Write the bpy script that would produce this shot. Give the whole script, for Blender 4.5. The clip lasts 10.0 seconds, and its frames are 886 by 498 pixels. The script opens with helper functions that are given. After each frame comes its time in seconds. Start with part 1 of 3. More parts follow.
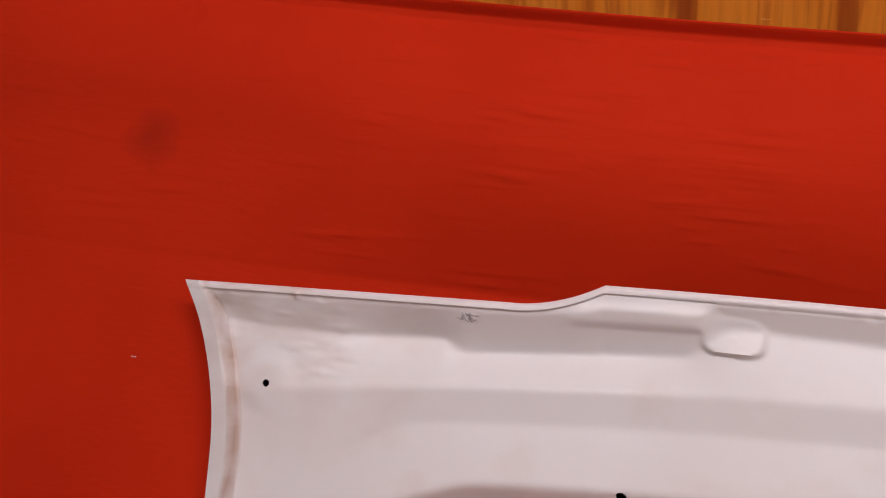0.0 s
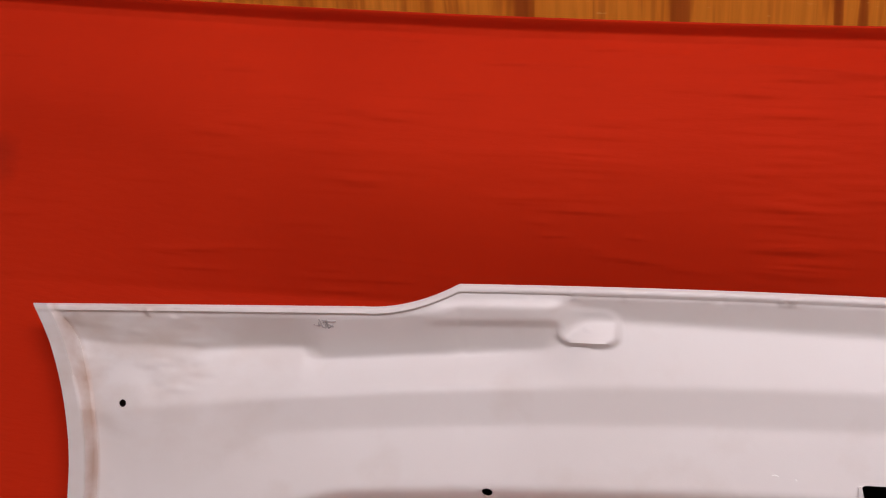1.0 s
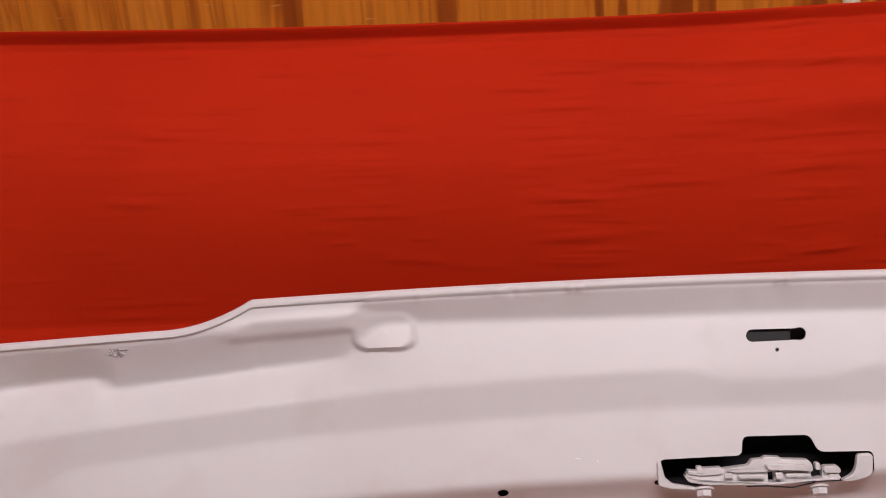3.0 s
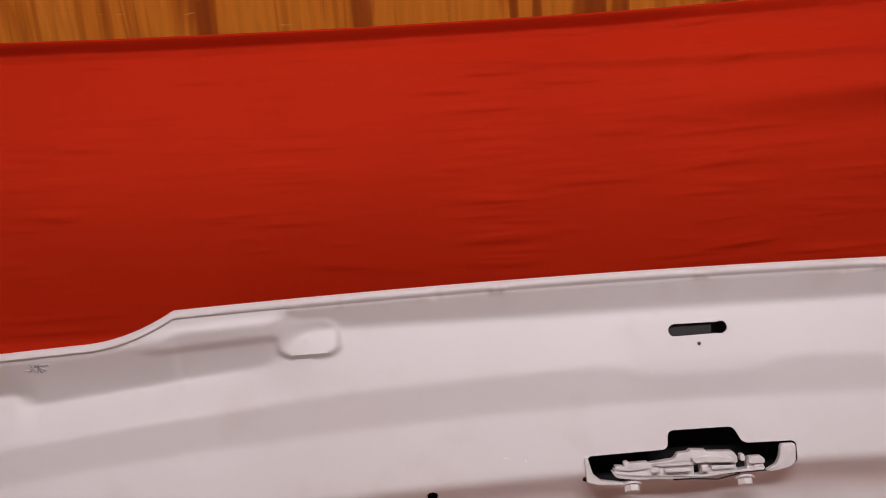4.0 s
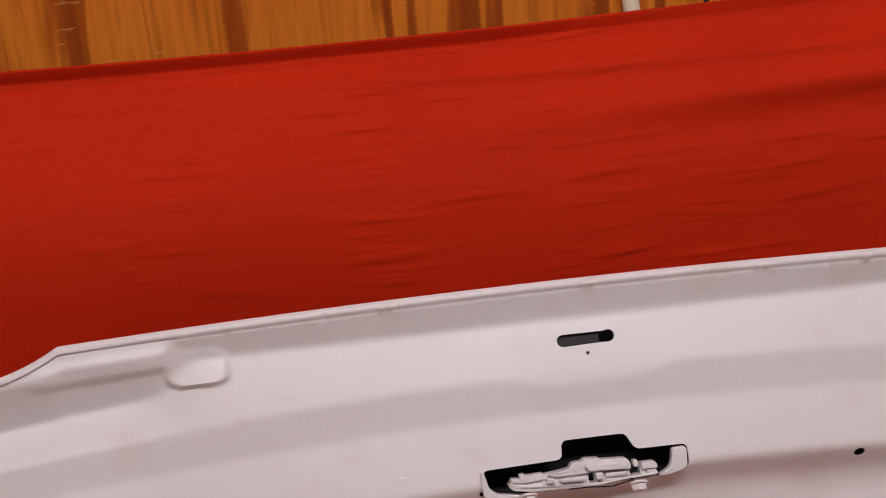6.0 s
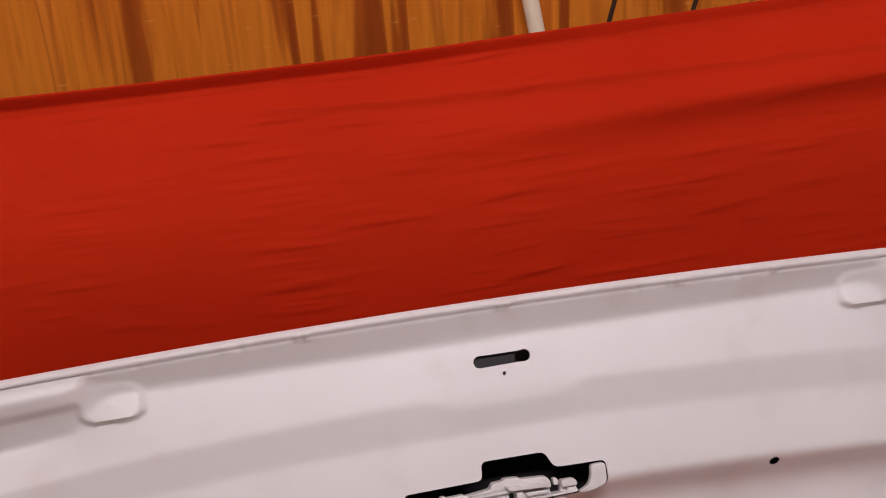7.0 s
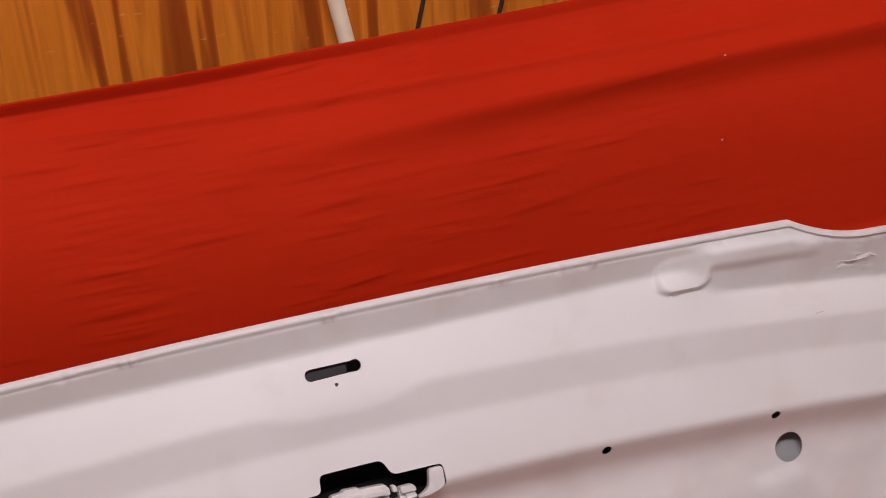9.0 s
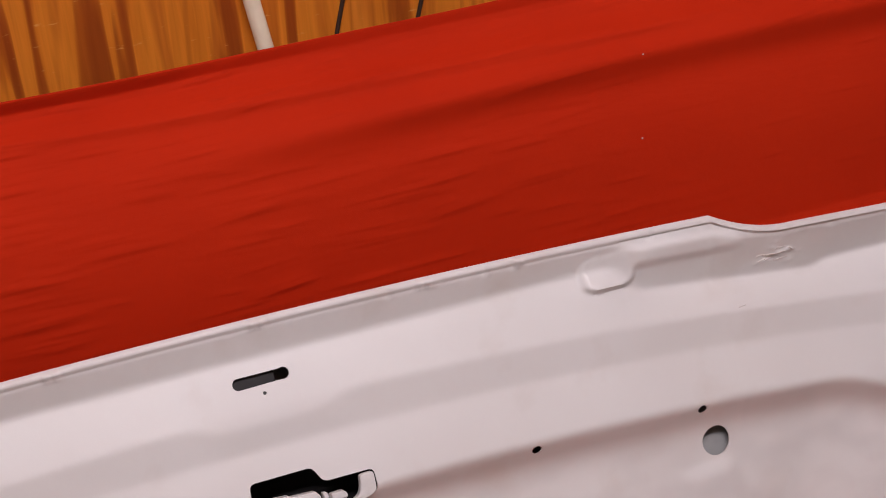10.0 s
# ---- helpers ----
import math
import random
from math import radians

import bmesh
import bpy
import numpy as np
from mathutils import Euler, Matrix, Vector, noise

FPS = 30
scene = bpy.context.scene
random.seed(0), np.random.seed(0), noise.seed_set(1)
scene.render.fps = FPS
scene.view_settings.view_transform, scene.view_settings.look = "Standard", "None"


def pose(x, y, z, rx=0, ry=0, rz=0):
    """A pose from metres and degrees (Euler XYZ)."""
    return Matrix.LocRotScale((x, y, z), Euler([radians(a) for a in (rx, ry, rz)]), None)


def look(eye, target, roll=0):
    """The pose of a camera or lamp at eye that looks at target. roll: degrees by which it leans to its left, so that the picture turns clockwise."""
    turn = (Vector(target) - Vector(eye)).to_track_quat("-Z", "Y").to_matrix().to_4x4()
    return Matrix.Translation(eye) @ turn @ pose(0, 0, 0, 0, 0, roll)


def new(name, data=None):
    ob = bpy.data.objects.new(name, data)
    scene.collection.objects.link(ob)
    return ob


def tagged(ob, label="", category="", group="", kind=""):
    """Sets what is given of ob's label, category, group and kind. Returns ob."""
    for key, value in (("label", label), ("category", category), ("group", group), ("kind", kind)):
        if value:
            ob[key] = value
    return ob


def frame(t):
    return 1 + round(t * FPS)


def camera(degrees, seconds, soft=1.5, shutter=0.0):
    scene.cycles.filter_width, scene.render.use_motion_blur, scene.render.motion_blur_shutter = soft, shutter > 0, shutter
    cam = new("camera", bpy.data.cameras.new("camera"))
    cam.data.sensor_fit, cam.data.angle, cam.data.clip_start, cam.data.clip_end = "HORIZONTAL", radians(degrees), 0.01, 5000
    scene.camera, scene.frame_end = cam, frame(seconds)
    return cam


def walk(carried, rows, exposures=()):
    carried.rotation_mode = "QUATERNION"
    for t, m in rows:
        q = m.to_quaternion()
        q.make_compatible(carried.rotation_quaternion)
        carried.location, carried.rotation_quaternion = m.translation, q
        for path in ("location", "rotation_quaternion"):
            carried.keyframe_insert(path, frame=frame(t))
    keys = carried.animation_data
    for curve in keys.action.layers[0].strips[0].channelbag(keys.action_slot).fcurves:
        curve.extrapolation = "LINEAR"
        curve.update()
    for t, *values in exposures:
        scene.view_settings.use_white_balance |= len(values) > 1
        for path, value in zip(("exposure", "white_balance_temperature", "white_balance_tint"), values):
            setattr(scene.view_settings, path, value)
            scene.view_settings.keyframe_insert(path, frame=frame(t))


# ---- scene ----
# Camera: stands on one spot in front of the bench and pans to the right.
EYE = 1.65
cam = camera(34.0, 10.0, soft=1.05)
walk(cam, [
    (0.0, pose(0, 0, EYE, 60.677, 3.374, 18.606)),
    (0.5, pose(0, 0, EYE, 60.524, 3.429, 15.382)),
    (1.0, pose(0, 0, EYE, 60.429, 3.357, 11.934)),
    (1.5, pose(0, 0, EYE, 60.339, 3.447, 9.131)),
    (2.0, pose(0, 0, EYE, 60.272, 3.355, 6.342)),
    (2.5, pose(0, 0, EYE, 60.222, 3.431, 4.209)),
    (4.0, pose(0, 0, EYE, 60.096, 3.427, -1.260)),
    (4.5, pose(0, 0, EYE, 60.133, 3.436, -2.630)),
    (5.0, pose(0, 0, EYE, 60.147, 3.455, -3.742)),
    (5.5, pose(0, 0, EYE, 60.210, 3.503, -4.892)),
    (7.0, pose(0, 0, EYE, 61.271, 3.459, -10.398)),
    (7.5, pose(0, 0, EYE, 61.284, 3.480, -12.208)),
    (8.0, pose(0, 0, EYE, 61.249, 3.439, -13.941)),
    (8.5, pose(0, 0, EYE, 61.099, 3.357, -16.090)),
    (9.0, pose(0, 0, EYE, 61.187, 3.367, -18.299)),
    (9.5, pose(0, 0, EYE, 61.215, 3.323, -19.894)),
    (10.0, pose(0, 0, EYE, 61.143, 3.294, -21.642)),
], [(0.0, 0.03), (2.5, 0.02), (4.0, -0.15), (5.5, -0.18), (7.0, -0.13), (10.0, -0.07)])

# ---- light ----
world = bpy.data.worlds.new("room_dark")
scene.world = world
world.use_nodes = True
world.node_tree.nodes["Background"].inputs[0].default_value = (1.0, 0.93, 0.85, 1)
world.node_tree.nodes["Background"].inputs[1].default_value = 0.05


def area_lamp(name, eye, target, sx, sy, watts, colour):
    data = bpy.data.lights.new(name, "AREA")
    data.shape, data.size, data.size_y, data.energy, data.color = "RECTANGLE", sx, sy, watts, colour
    ob = new(name, data)
    ob.matrix_world = look(eye, target)
    return ob


area_lamp("ceiling_light_glow", (0.15, -0.06, 2.655), (0.15, 0.28, 0.0), 1.5, 0.30, 43.5, (1.0, 0.905, 0.97))

# ---- frame of the leaning panel ----
TILT = radians(60)
UPV = Vector((0, math.cos(TILT), math.sin(TILT)))
NRM = Vector((0, -math.sin(TILT), math.cos(TILT)))
MID = 0.1705
PLANE = Matrix(((1, 0, NRM.x, 0), (0, UPV.y, NRM.y, 0), (0, UPV.z, NRM.z, 0), (0, 0, 0, 1)))
BASE = Matrix.Translation(Vector((0, 0, EYE)) - NRM * 1.05) @ PLANE        # local: x across, y up the slope, z out of it
PANEL = BASE @ Matrix.Translation((MID, 0, 0))


# ---- materials ----
def material(name, rough=0.6, metal=0.0):
    m = bpy.data.materials.new(name)
    m.use_nodes = True
    b = m.node_tree.nodes["Principled BSDF"]
    b.inputs["Roughness"].default_value, b.inputs["Metallic"].default_value = rough, metal
    return m, m.node_tree.nodes, m.node_tree.links, b


def ramp(nodes, stops):
    r = nodes.new("ShaderNodeValToRGB")
    e = r.color_ramp.elements
    while len(e) < len(stops):
        e.new(0.5)
    for k, (p, c) in zip(e, stops):
        k.position, k.color = p, (*c, 1)
    return r


def noisy(nodes, links, scale, detail=4.0, stretch=(1, 1, 1), turn=(0, 0, 0)):
    tc, mp, nz = nodes.new("ShaderNodeTexCoord"), nodes.new("ShaderNodeMapping"), nodes.new("ShaderNodeTexNoise")
    mp.inputs["Scale"].default_value, mp.inputs["Rotation"].default_value = stretch, turn
    nz.inputs["Scale"].default_value, nz.inputs["Detail"].default_value = scale, detail
    links.new(tc.outputs["Object"], mp.inputs["Vector"])
    links.new(mp.outputs["Vector"], nz.inputs["Vector"])
    return nz


def bump(nodes, links, height, bsdf, strength, distance, before=None):
    bp = nodes.new("ShaderNodeBump")
    bp.inputs["Strength"].default_value, bp.inputs["Distance"].default_value = strength, distance
    links.new(height, bp.inputs["Height"])
    if before:
        links.new(before.outputs["Normal"], bp.inputs["Normal"])
    links.new(bp.outputs["Normal"], bsdf.inputs["Normal"])
    return bp


def plain(name, colour, rough=0.6, metal=0.0, spread=0.15, scale=40.0, relief=0.15):
    m, n, l, b = material(name, rough, metal)
    nz = noisy(n, l, scale)
    dark = tuple(c * (1 - spread) for c in colour)
    light = tuple(min(1, c * (1 + spread)) for c in colour)
    r = ramp(n, [(0.3, dark), (0.7, light)])
    l.new(nz.outputs["Fac"], r.inputs["Fac"])
    l.new(r.outputs["Color"], b.inputs["Base Color"])
    if relief:
        bump(n, l, nz.outputs["Fac"], b, relief, 0.001)
    return m


def primer_white():
    """Sprayed white primer: near-white, satin, with faint warm stains and a fine orange peel."""
    m, n, l, b = material("white_primer", 0.42)
    big = noisy(n, l, 5.0, 5.0)
    r = ramp(n, [(0.30, (0.76, 0.715, 0.70)), (0.62, (0.80, 0.765, 0.76))])
    l.new(big.outputs["Fac"], r.inputs["Fac"])
    stain = noisy(n, l, 14.0, 6.0)
    sr = ramp(n, [(0.56, (1, 1, 1)), (0.78, (0.88, 0.83, 0.79))])
    l.new(stain.outputs["Fac"], sr.inputs["Fac"])
    mx = n.new("ShaderNodeMix")
    mx.data_type, mx.blend_type = "RGBA", "MULTIPLY"
    mx.inputs[0].default_value = 0.7
    l.new(r.outputs["Color"], mx.inputs[6])
    l.new(sr.outputs["Color"], mx.inputs[7])
    tc, sep, far, tall = n.new("ShaderNodeTexCoord"), n.new("ShaderNodeSeparateXYZ"), n.new("ShaderNodeMapRange"), n.new("ShaderNodeMapRange")
    l.new(tc.outputs["Object"], sep.inputs[0])
    l.new(sep.outputs[0], far.inputs[0])
    far.inputs[1].default_value, far.inputs[2].default_value, far.inputs[3].default_value, far.inputs[4].default_value = -0.45, -0.66, 0.0, 0.6
    l.new(sep.outputs[1], tall.inputs[0])
    tall.inputs[1].default_value, tall.inputs[2].default_value = -0.21, -0.09
    blot = noisy(n, l, 22.0, 4.0, (1.0, 1.4, 1.0))
    br = ramp(n, [(0.38, (0, 0, 0)), (0.62, (1, 1, 1))])
    l.new(blot.outputs["Fac"], br.inputs["Fac"])
    m1, m2 = n.new("ShaderNodeMath"), n.new("ShaderNodeMath")
    m1.operation = m2.operation = "MULTIPLY"
    l.new(far.outputs[0], m1.inputs[0])
    l.new(tall.outputs[0], m1.inputs[1])
    l.new(m1.outputs[0], m2.inputs[0])
    l.new(br.outputs["Color"], m2.inputs[1])
    tan = n.new("ShaderNodeMix")
    tan.data_type = "RGBA"
    tan.inputs[7].default_value = (0.63, 0.52, 0.46, 1)
    l.new(m2.outputs[0], tan.inputs[0])
    l.new(mx.outputs[2], tan.inputs[6])

    def calc(op, p, q, clamp=False):
        k = n.new("ShaderNodeMath")
        k.operation, k.use_clamp = op, clamp
        for i, val in enumerate((p, q)):
            if isinstance(val, (int, float)):
                k.inputs[i].default_value = val
            else:
                l.new(val, k.inputs[i])
        return k.outputs[0]

    def tinted(before, mask, colour):
        k = n.new("ShaderNodeMix")
        k.data_type = "RGBA"
        k.inputs[7].default_value = (*colour, 1)
        l.new(mask, k.inputs[0])
        l.new(before, k.inputs[6])
        return k.outputs[2]

    # brown line of old sealer along the curved end flange
    q = calc("DIVIDE", calc("ADD", sep.outputs[1], 0.20), 0.136)
    curve = calc("ADD", calc("MULTIPLY", calc("MULTIPLY", q, q), 0.037), 0.6835 - 0.0180)
    gap = calc("ABSOLUTE", calc("ADD", curve, sep.outputs[0]), 0.0)
    line = calc("SUBTRACT", 1.0, calc("DIVIDE", gap, 0.0050), True)
    thin = calc("MULTIPLY", calc("MULTIPLY", line, 0.75), br.outputs["Color"])
    seamed = tinted(tan.outputs[2], calc("ADD", thin, calc("MULTIPLY", line, 0.25)), (0.50, 0.36, 0.29))
    # thin primer over grey steel, in cloudy patches low on the panel
    cloud = noisy(n, l, 13.0, 2.0, (1.0, 1.6, 1.0))
    cr = ramp(n, [(0.40, (0, 0, 0)), (0.72, (0.4, 0.4, 0.4))])
    l.new(cloud.outputs["Fac"], cr.inputs["Fac"])
    low = n.new("ShaderNodeMapRange")
    low.inputs[1].default_value, low.inputs[2].default_value = -0.180, -0.205
    l.new(sep.outputs[1], low.inputs[0])
    side = n.new("ShaderNodeMapRange")
    side.inputs[1].default_value, side.inputs[2].default_value = -0.40, -0.15
    l.new(sep.outputs[0], side.inputs[0])
    patchy = tinted(seamed, calc("MULTIPLY", calc("MULTIPLY", low.outputs[0], side.outputs[0]), cr.outputs["Color"]), (0.47, 0.44, 0.44))
    l.new(patchy, b.inputs["Base Color"])
    rr = n.new("ShaderNodeMapRange")
    rr.inputs[3].default_value, rr.inputs[4].default_value = 0.34, 0.52
    l.new(stain.outputs["Fac"], rr.inputs[0])
    l.new(rr.outputs[0], b.inputs["Roughness"])
    wave = noisy(n, l, 30.0, 2.0)
    first = bump(n, l, wave.outputs["Fac"], b, 0.10, 0.004)
    peel = noisy(n, l, 900.0, 2.0)
    bump(n, l, peel.outputs["Fac"], b, 0.06, 0.0006, first)
    return m


def red_cotton():
    """Plain-woven red bed sheet: saturated red, matt, with a fine weave and a little sheen."""
    m, n, l, b = material("red_cotton", 0.82)
    big = noisy(n, l, 4.0, 4.0)
    r = ramp(n, [(0.3, (0.48, 0.0180, 0.0021)), (0.7, (0.56, 0.0240, 0.0032))])
    l.new(big.outputs["Fac"], r.inputs["Fac"])
    spot = BASE @ Vector((-0.607, 0.047, -0.035))
    tc, dist, sr = n.new("ShaderNodeTexCoord"), n.new("ShaderNodeVectorMath"), n.new("ShaderNodeMapRange")
    dist.operation = "DISTANCE"
    warp = noisy(n, l, 25.0, 3.0)
    wm = n.new("ShaderNodeVectorMath")
    wm.operation = "MULTIPLY_ADD"
    wm.inputs[1].default_value = (0.05, 0.03, 0.03)
    l.new(warp.outputs["Color"], wm.inputs[0])
    l.new(tc.outputs["Object"], wm.inputs[2])
    l.new(wm.outputs[0], dist.inputs[0])
    dist.inputs[1].default_value = spot + Vector((0.025, 0.015, 0.015))
    sr.inputs[1].default_value, sr.inputs[2].default_value, sr.inputs[3].default_value, sr.inputs[4].default_value = 0.004, 0.030, 0.55, 0.0
    l.new(dist.outputs["Value"], sr.inputs[0])
    mx = n.new("ShaderNodeMix")
    mx.data_type = "RGBA"
    mx.inputs[7].default_value = (0.22, 0.012, 0.004, 1)
    l.new(sr.outputs[0], mx.inputs[0])
    l.new(r.outputs["Color"], mx.inputs[6])
    l.new(mx.outputs[2], b.inputs["Base Color"])
    b.inputs["Specular IOR Level"].default_value = 0.12
    b.inputs["Sheen Weight"].default_value = 0.06
    b.inputs["Sheen Roughness"].default_value = 0.4
    b.inputs["Sheen Tint"].default_value = (1.0, 0.25, 0.15, 1)
    slub = noisy(n, l, 60.0, 5.0, (1.0, 9.0, 1.0))
    first = bump(n, l, slub.outputs["Fac"], b, 0.15, 0.0018)
    weave = noisy(n, l, 1500.0, 1.0)
    bump(n, l, weave.outputs["Fac"], b, 0.18, 0.0004, first)
    return m


def stained_plywood():
    """Rotary-cut pine plywood, orange varnish, tall dark figure."""
    m, n, l, b = material("stained_plywood", 0.38)
    fig = noisy(n, l, 9.0, 3.5, (2.7, 1.0, 0.19))
    fig.inputs["Distortion"].default_value = 0.45
    r = ramp(n, [(0.37, (0.38, 0.078, 0.010)), (0.425, (0.50, 0.118, 0.013)), (0.465, (0.82, 0.255, 0.024)), (0.55, (0.86, 0.280, 0.028)), (0.59, (0.64, 0.172, 0.017)), (0.66, (0.94, 0.325, 0.038))])
    l.new(fig.outputs["Fac"], r.inputs["Fac"])
    grain = noisy(n, l, 40.0, 6.0, (4.0, 1.0, 0.22))
    grain.inputs["Distortion"].default_value = 0.5
    g = ramp(n, [(0.35, (0.84, 0.77, 0.67)), (0.6, (1, 1, 1))])
    l.new(grain.outputs["Fac"], g.inputs["Fac"])
    mx = n.new("ShaderNodeMix")
    mx.data_type, mx.blend_type = "RGBA", "MULTIPLY"
    mx.inputs[0].default_value = 0.8
    l.new(r.outputs["Color"], mx.inputs[6])
    l.new(g.outputs["Color"], mx.inputs[7])
    # pale scuffs and short nicks in the varnish
    nick = noisy(n, l, 70.0, 3.0, (0.7, 1.0, 3.4))
    nr = ramp(n, [(0.69, (0, 0, 0)), (0.76, (0.45, 0.45, 0.45))])
    l.new(nick.outputs["Fac"], nr.inputs["Fac"])
    sc = n.new("ShaderNodeMix")
    sc.data_type = "RGBA"
    sc.inputs[7].default_value = (0.95, 0.55, 0.18, 1)
    l.new(nr.outputs["Color"], sc.inputs[0])
    l.new(mx.outputs[2], sc.inputs[6])
    l.new(sc.outputs[2], b.inputs["Base Color"])
    bump(n, l, grain.outputs["Fac"], b, 0.15, 0.001)
    return m


WHITE = primer_white()
RED = red_cotton()
PLY = stained_plywood()
GREY = plain("grey_primer", (0.30, 0.30, 0.30), 0.6)
SEALER = plain("grey_seam_sealer", (0.44, 0.41, 0.41), 0.7, spread=0.3, scale=300)
LATCHW = plain("white_painted_steel", (0.74, 0.71, 0.70), 0.4, spread=0.06, scale=120)
# near-black for the thin rod and for the painted shade behind the latch
BLACK = plain("rod_and_shade_black", (0.006, 0.005, 0.006), 0.9)
STICKM = plain("pale_painted_wood", (0.93, 0.80, 0.60), 0.6, spread=0.07)
CORDM = plain("dark_brown_cord", (0.045, 0.020, 0.010), 0.8)
BOARDM = plain("raw_board", (0.36, 0.27, 0.17), 0.8, spread=0.25, scale=12)
FLOORM = plain("concrete", (0.30, 0.29, 0.27), 0.85, spread=0.2, scale=6)
PAINT = plain("off_white_wall_paint", (0.62, 0.58, 0.53), 0.8, spread=0.04, scale=5)
LAMPM, ln, ll, lb = material("lamp_diffuser", 0.5)
lb.inputs["Base Color"].default_value = (0.9, 0.9, 0.88, 1)
lb.inputs["Emission Color"].default_value = (1.0, 0.92, 0.85, 1)
lb.inputs["Emission Strength"].default_value = 4.0


# ---- mesh helpers ----
def thing(name, label, category, kind="", group="", m=None):
    ob = new(name)
    ob.empty_display_size = 0.05
    if m is not None:
        ob.matrix_world = m
    return tagged(ob, label, category, group, kind)


def link_mesh(name, me, mat, parent=None, label="", smooth=True):
    me.materials.append(mat)
    if smooth:
        me.polygons.foreach_set("use_smooth", [True] * len(me.polygons))
    ob = new(name, me)
    if parent:
        ob.parent = parent
    if label:
        ob["label"] = label
    return ob


def part(name, bm, mat, parent=None, label="", smooth=False):
    me = bpy.data.meshes.new(name)
    bmesh.ops.recalc_face_normals(bm, faces=bm.faces)
    bm.to_mesh(me)
    bm.free()
    return link_mesh(name, me, mat, parent, label, smooth)


def block(x0, x1, y0, y1, z0, z1, bevel=0.0, bm=None):
    bm = bm or bmesh.new()
    got = bmesh.ops.create_cube(bm, size=1.0)
    for v in got["verts"]:
        v.co = Vector(((x0 + x1) / 2 + v.co.x * (x1 - x0), (y0 + y1) / 2 + v.co.y * (y1 - y0), (z0 + z1) / 2 + v.co.z * (z1 - z0)))
    if bevel:
        edges = {e for v in got["verts"] for e in v.link_edges}
        bmesh.ops.bevel(bm, geom=list(edges), offset=bevel, segments=2, affect="EDGES", profile=0.6)
    return bm


def prism(points, z0, z1, bevel=0.0):
    """A closed slab with the outline points (x, y), from z0 to z1."""
    bm = bmesh.new()
    low = [bm.verts.new((x, y, z0)) for x, y in points]
    high = [bm.verts.new((x, y, z1)) for x, y in points]
    bm.faces.new(low[::-1])
    top = bm.faces.new(high)
    for i in range(len(points)):
        j = (i + 1) % len(points)
        bm.faces.new((low[i], low[j], high[j], high[i]))
    bmesh.ops.recalc_face_normals(bm, faces=bm.faces)
    if bevel:
        bmesh.ops.bevel(bm, geom=list(top.edges), offset=bevel, segments=2, affect="EDGES", profile=0.6)
    return bm


def ring(x, y, r, n=24, stretch=1.0):
    return [(x + r * stretch * math.cos(2 * math.pi * i / n), y + r * math.sin(2 * math.pi * i / n)) for i in range(n)]


def rounded(points, radius, n=5):
    """The outline with each corner rounded."""
    out = []
    for i, p in enumerate(points):
        a, b, c = Vector(points[i - 1]), Vector(p), Vector(points[(i + 1) % len(points)])
        r = min(radius, (a - b).length * 0.45, (c - b).length * 0.45)
        s, e = b + (a - b).normalized() * r, b + (c - b).normalized() * r
        for k in range(n + 1):
            q = k / n
            out.append(tuple(s * (1 - q) ** 2 + b * 2 * q * (1 - q) + e * q * q))
    return out


def rod(points, radius, sides=10):
    """A closed round rod along the points."""
    bm = bmesh.new()
    rings = []
    pts = [Vector(p) for p in points]
    for i, p in enumerate(pts):
        d = (pts[min(i + 1, len(pts) - 1)] - pts[max(i - 1, 0)]).normalized()
        a = d.orthogonal().normalized() if not rings else (last - d * last.dot(d)).normalized()
        last = a
        b = d.cross(a)
        rings.append([bm.verts.new(p + (a * math.cos(t) + b * math.sin(t)) * radius) for t in [2 * math.pi * k / sides for k in range(sides)]])
    for r, s in zip(rings, rings[1:]):
        for k in range(sides):
            bm.faces.new((r[k], r[(k + 1) % sides], s[(k + 1) % sides], s[k]))
    bm.faces.new(rings[0][::-1])
    bm.faces.new(rings[-1])
    return bm


def grid_solid(front, back):
    """A closed sheet from two grids of points with shape (rows, columns, 3)."""
    nb, na = front.shape[:2]
    verts = np.concatenate([front.reshape(-1, 3), back.reshape(-1, 3)])
    i = np.arange(nb * na).reshape(nb, na)
    q = np.stack([i[:-1, :-1], i[1:, :-1], i[1:, 1:], i[:-1, 1:]], -1).reshape(-1, 4)
    o = nb * na
    faces = [q, q[:, ::-1] + o]
    for e in (i[0, :], i[-1, ::-1], i[::-1, 0], i[:, -1]):
        faces.append(np.stack([e[:-1], e[1:], e[1:] + o, e[:-1] + o], -1))
    me = bpy.data.meshes.new("sheet")
    me.from_pydata(verts.tolist(), [], np.concatenate(faces).tolist())
    bm = bmesh.new()
    bm.from_mesh(me)
    bmesh.ops.recalc_face_normals(bm, faces=bm.faces)
    bm.to_mesh(me)
    bm.free()
    return me


def step(a, b, x):
    t = np.clip((x - a) / (b - a), 0, 1)
    return t * t * (3 - 2 * t)


def band(a, b, soft, x):
    """1 where x lies between a and b, with soft ends."""
    return step(a - soft, a + soft, x) * (1 - step(b - soft, b + soft, x))


# ---- room ----
def slab(name, x0, x1, y0, y1, z0, z1, mat, label, category):
    return tagged(part(name, block(x0, x1, y0, y1, z0, z1), mat), label, category, kind="structure")


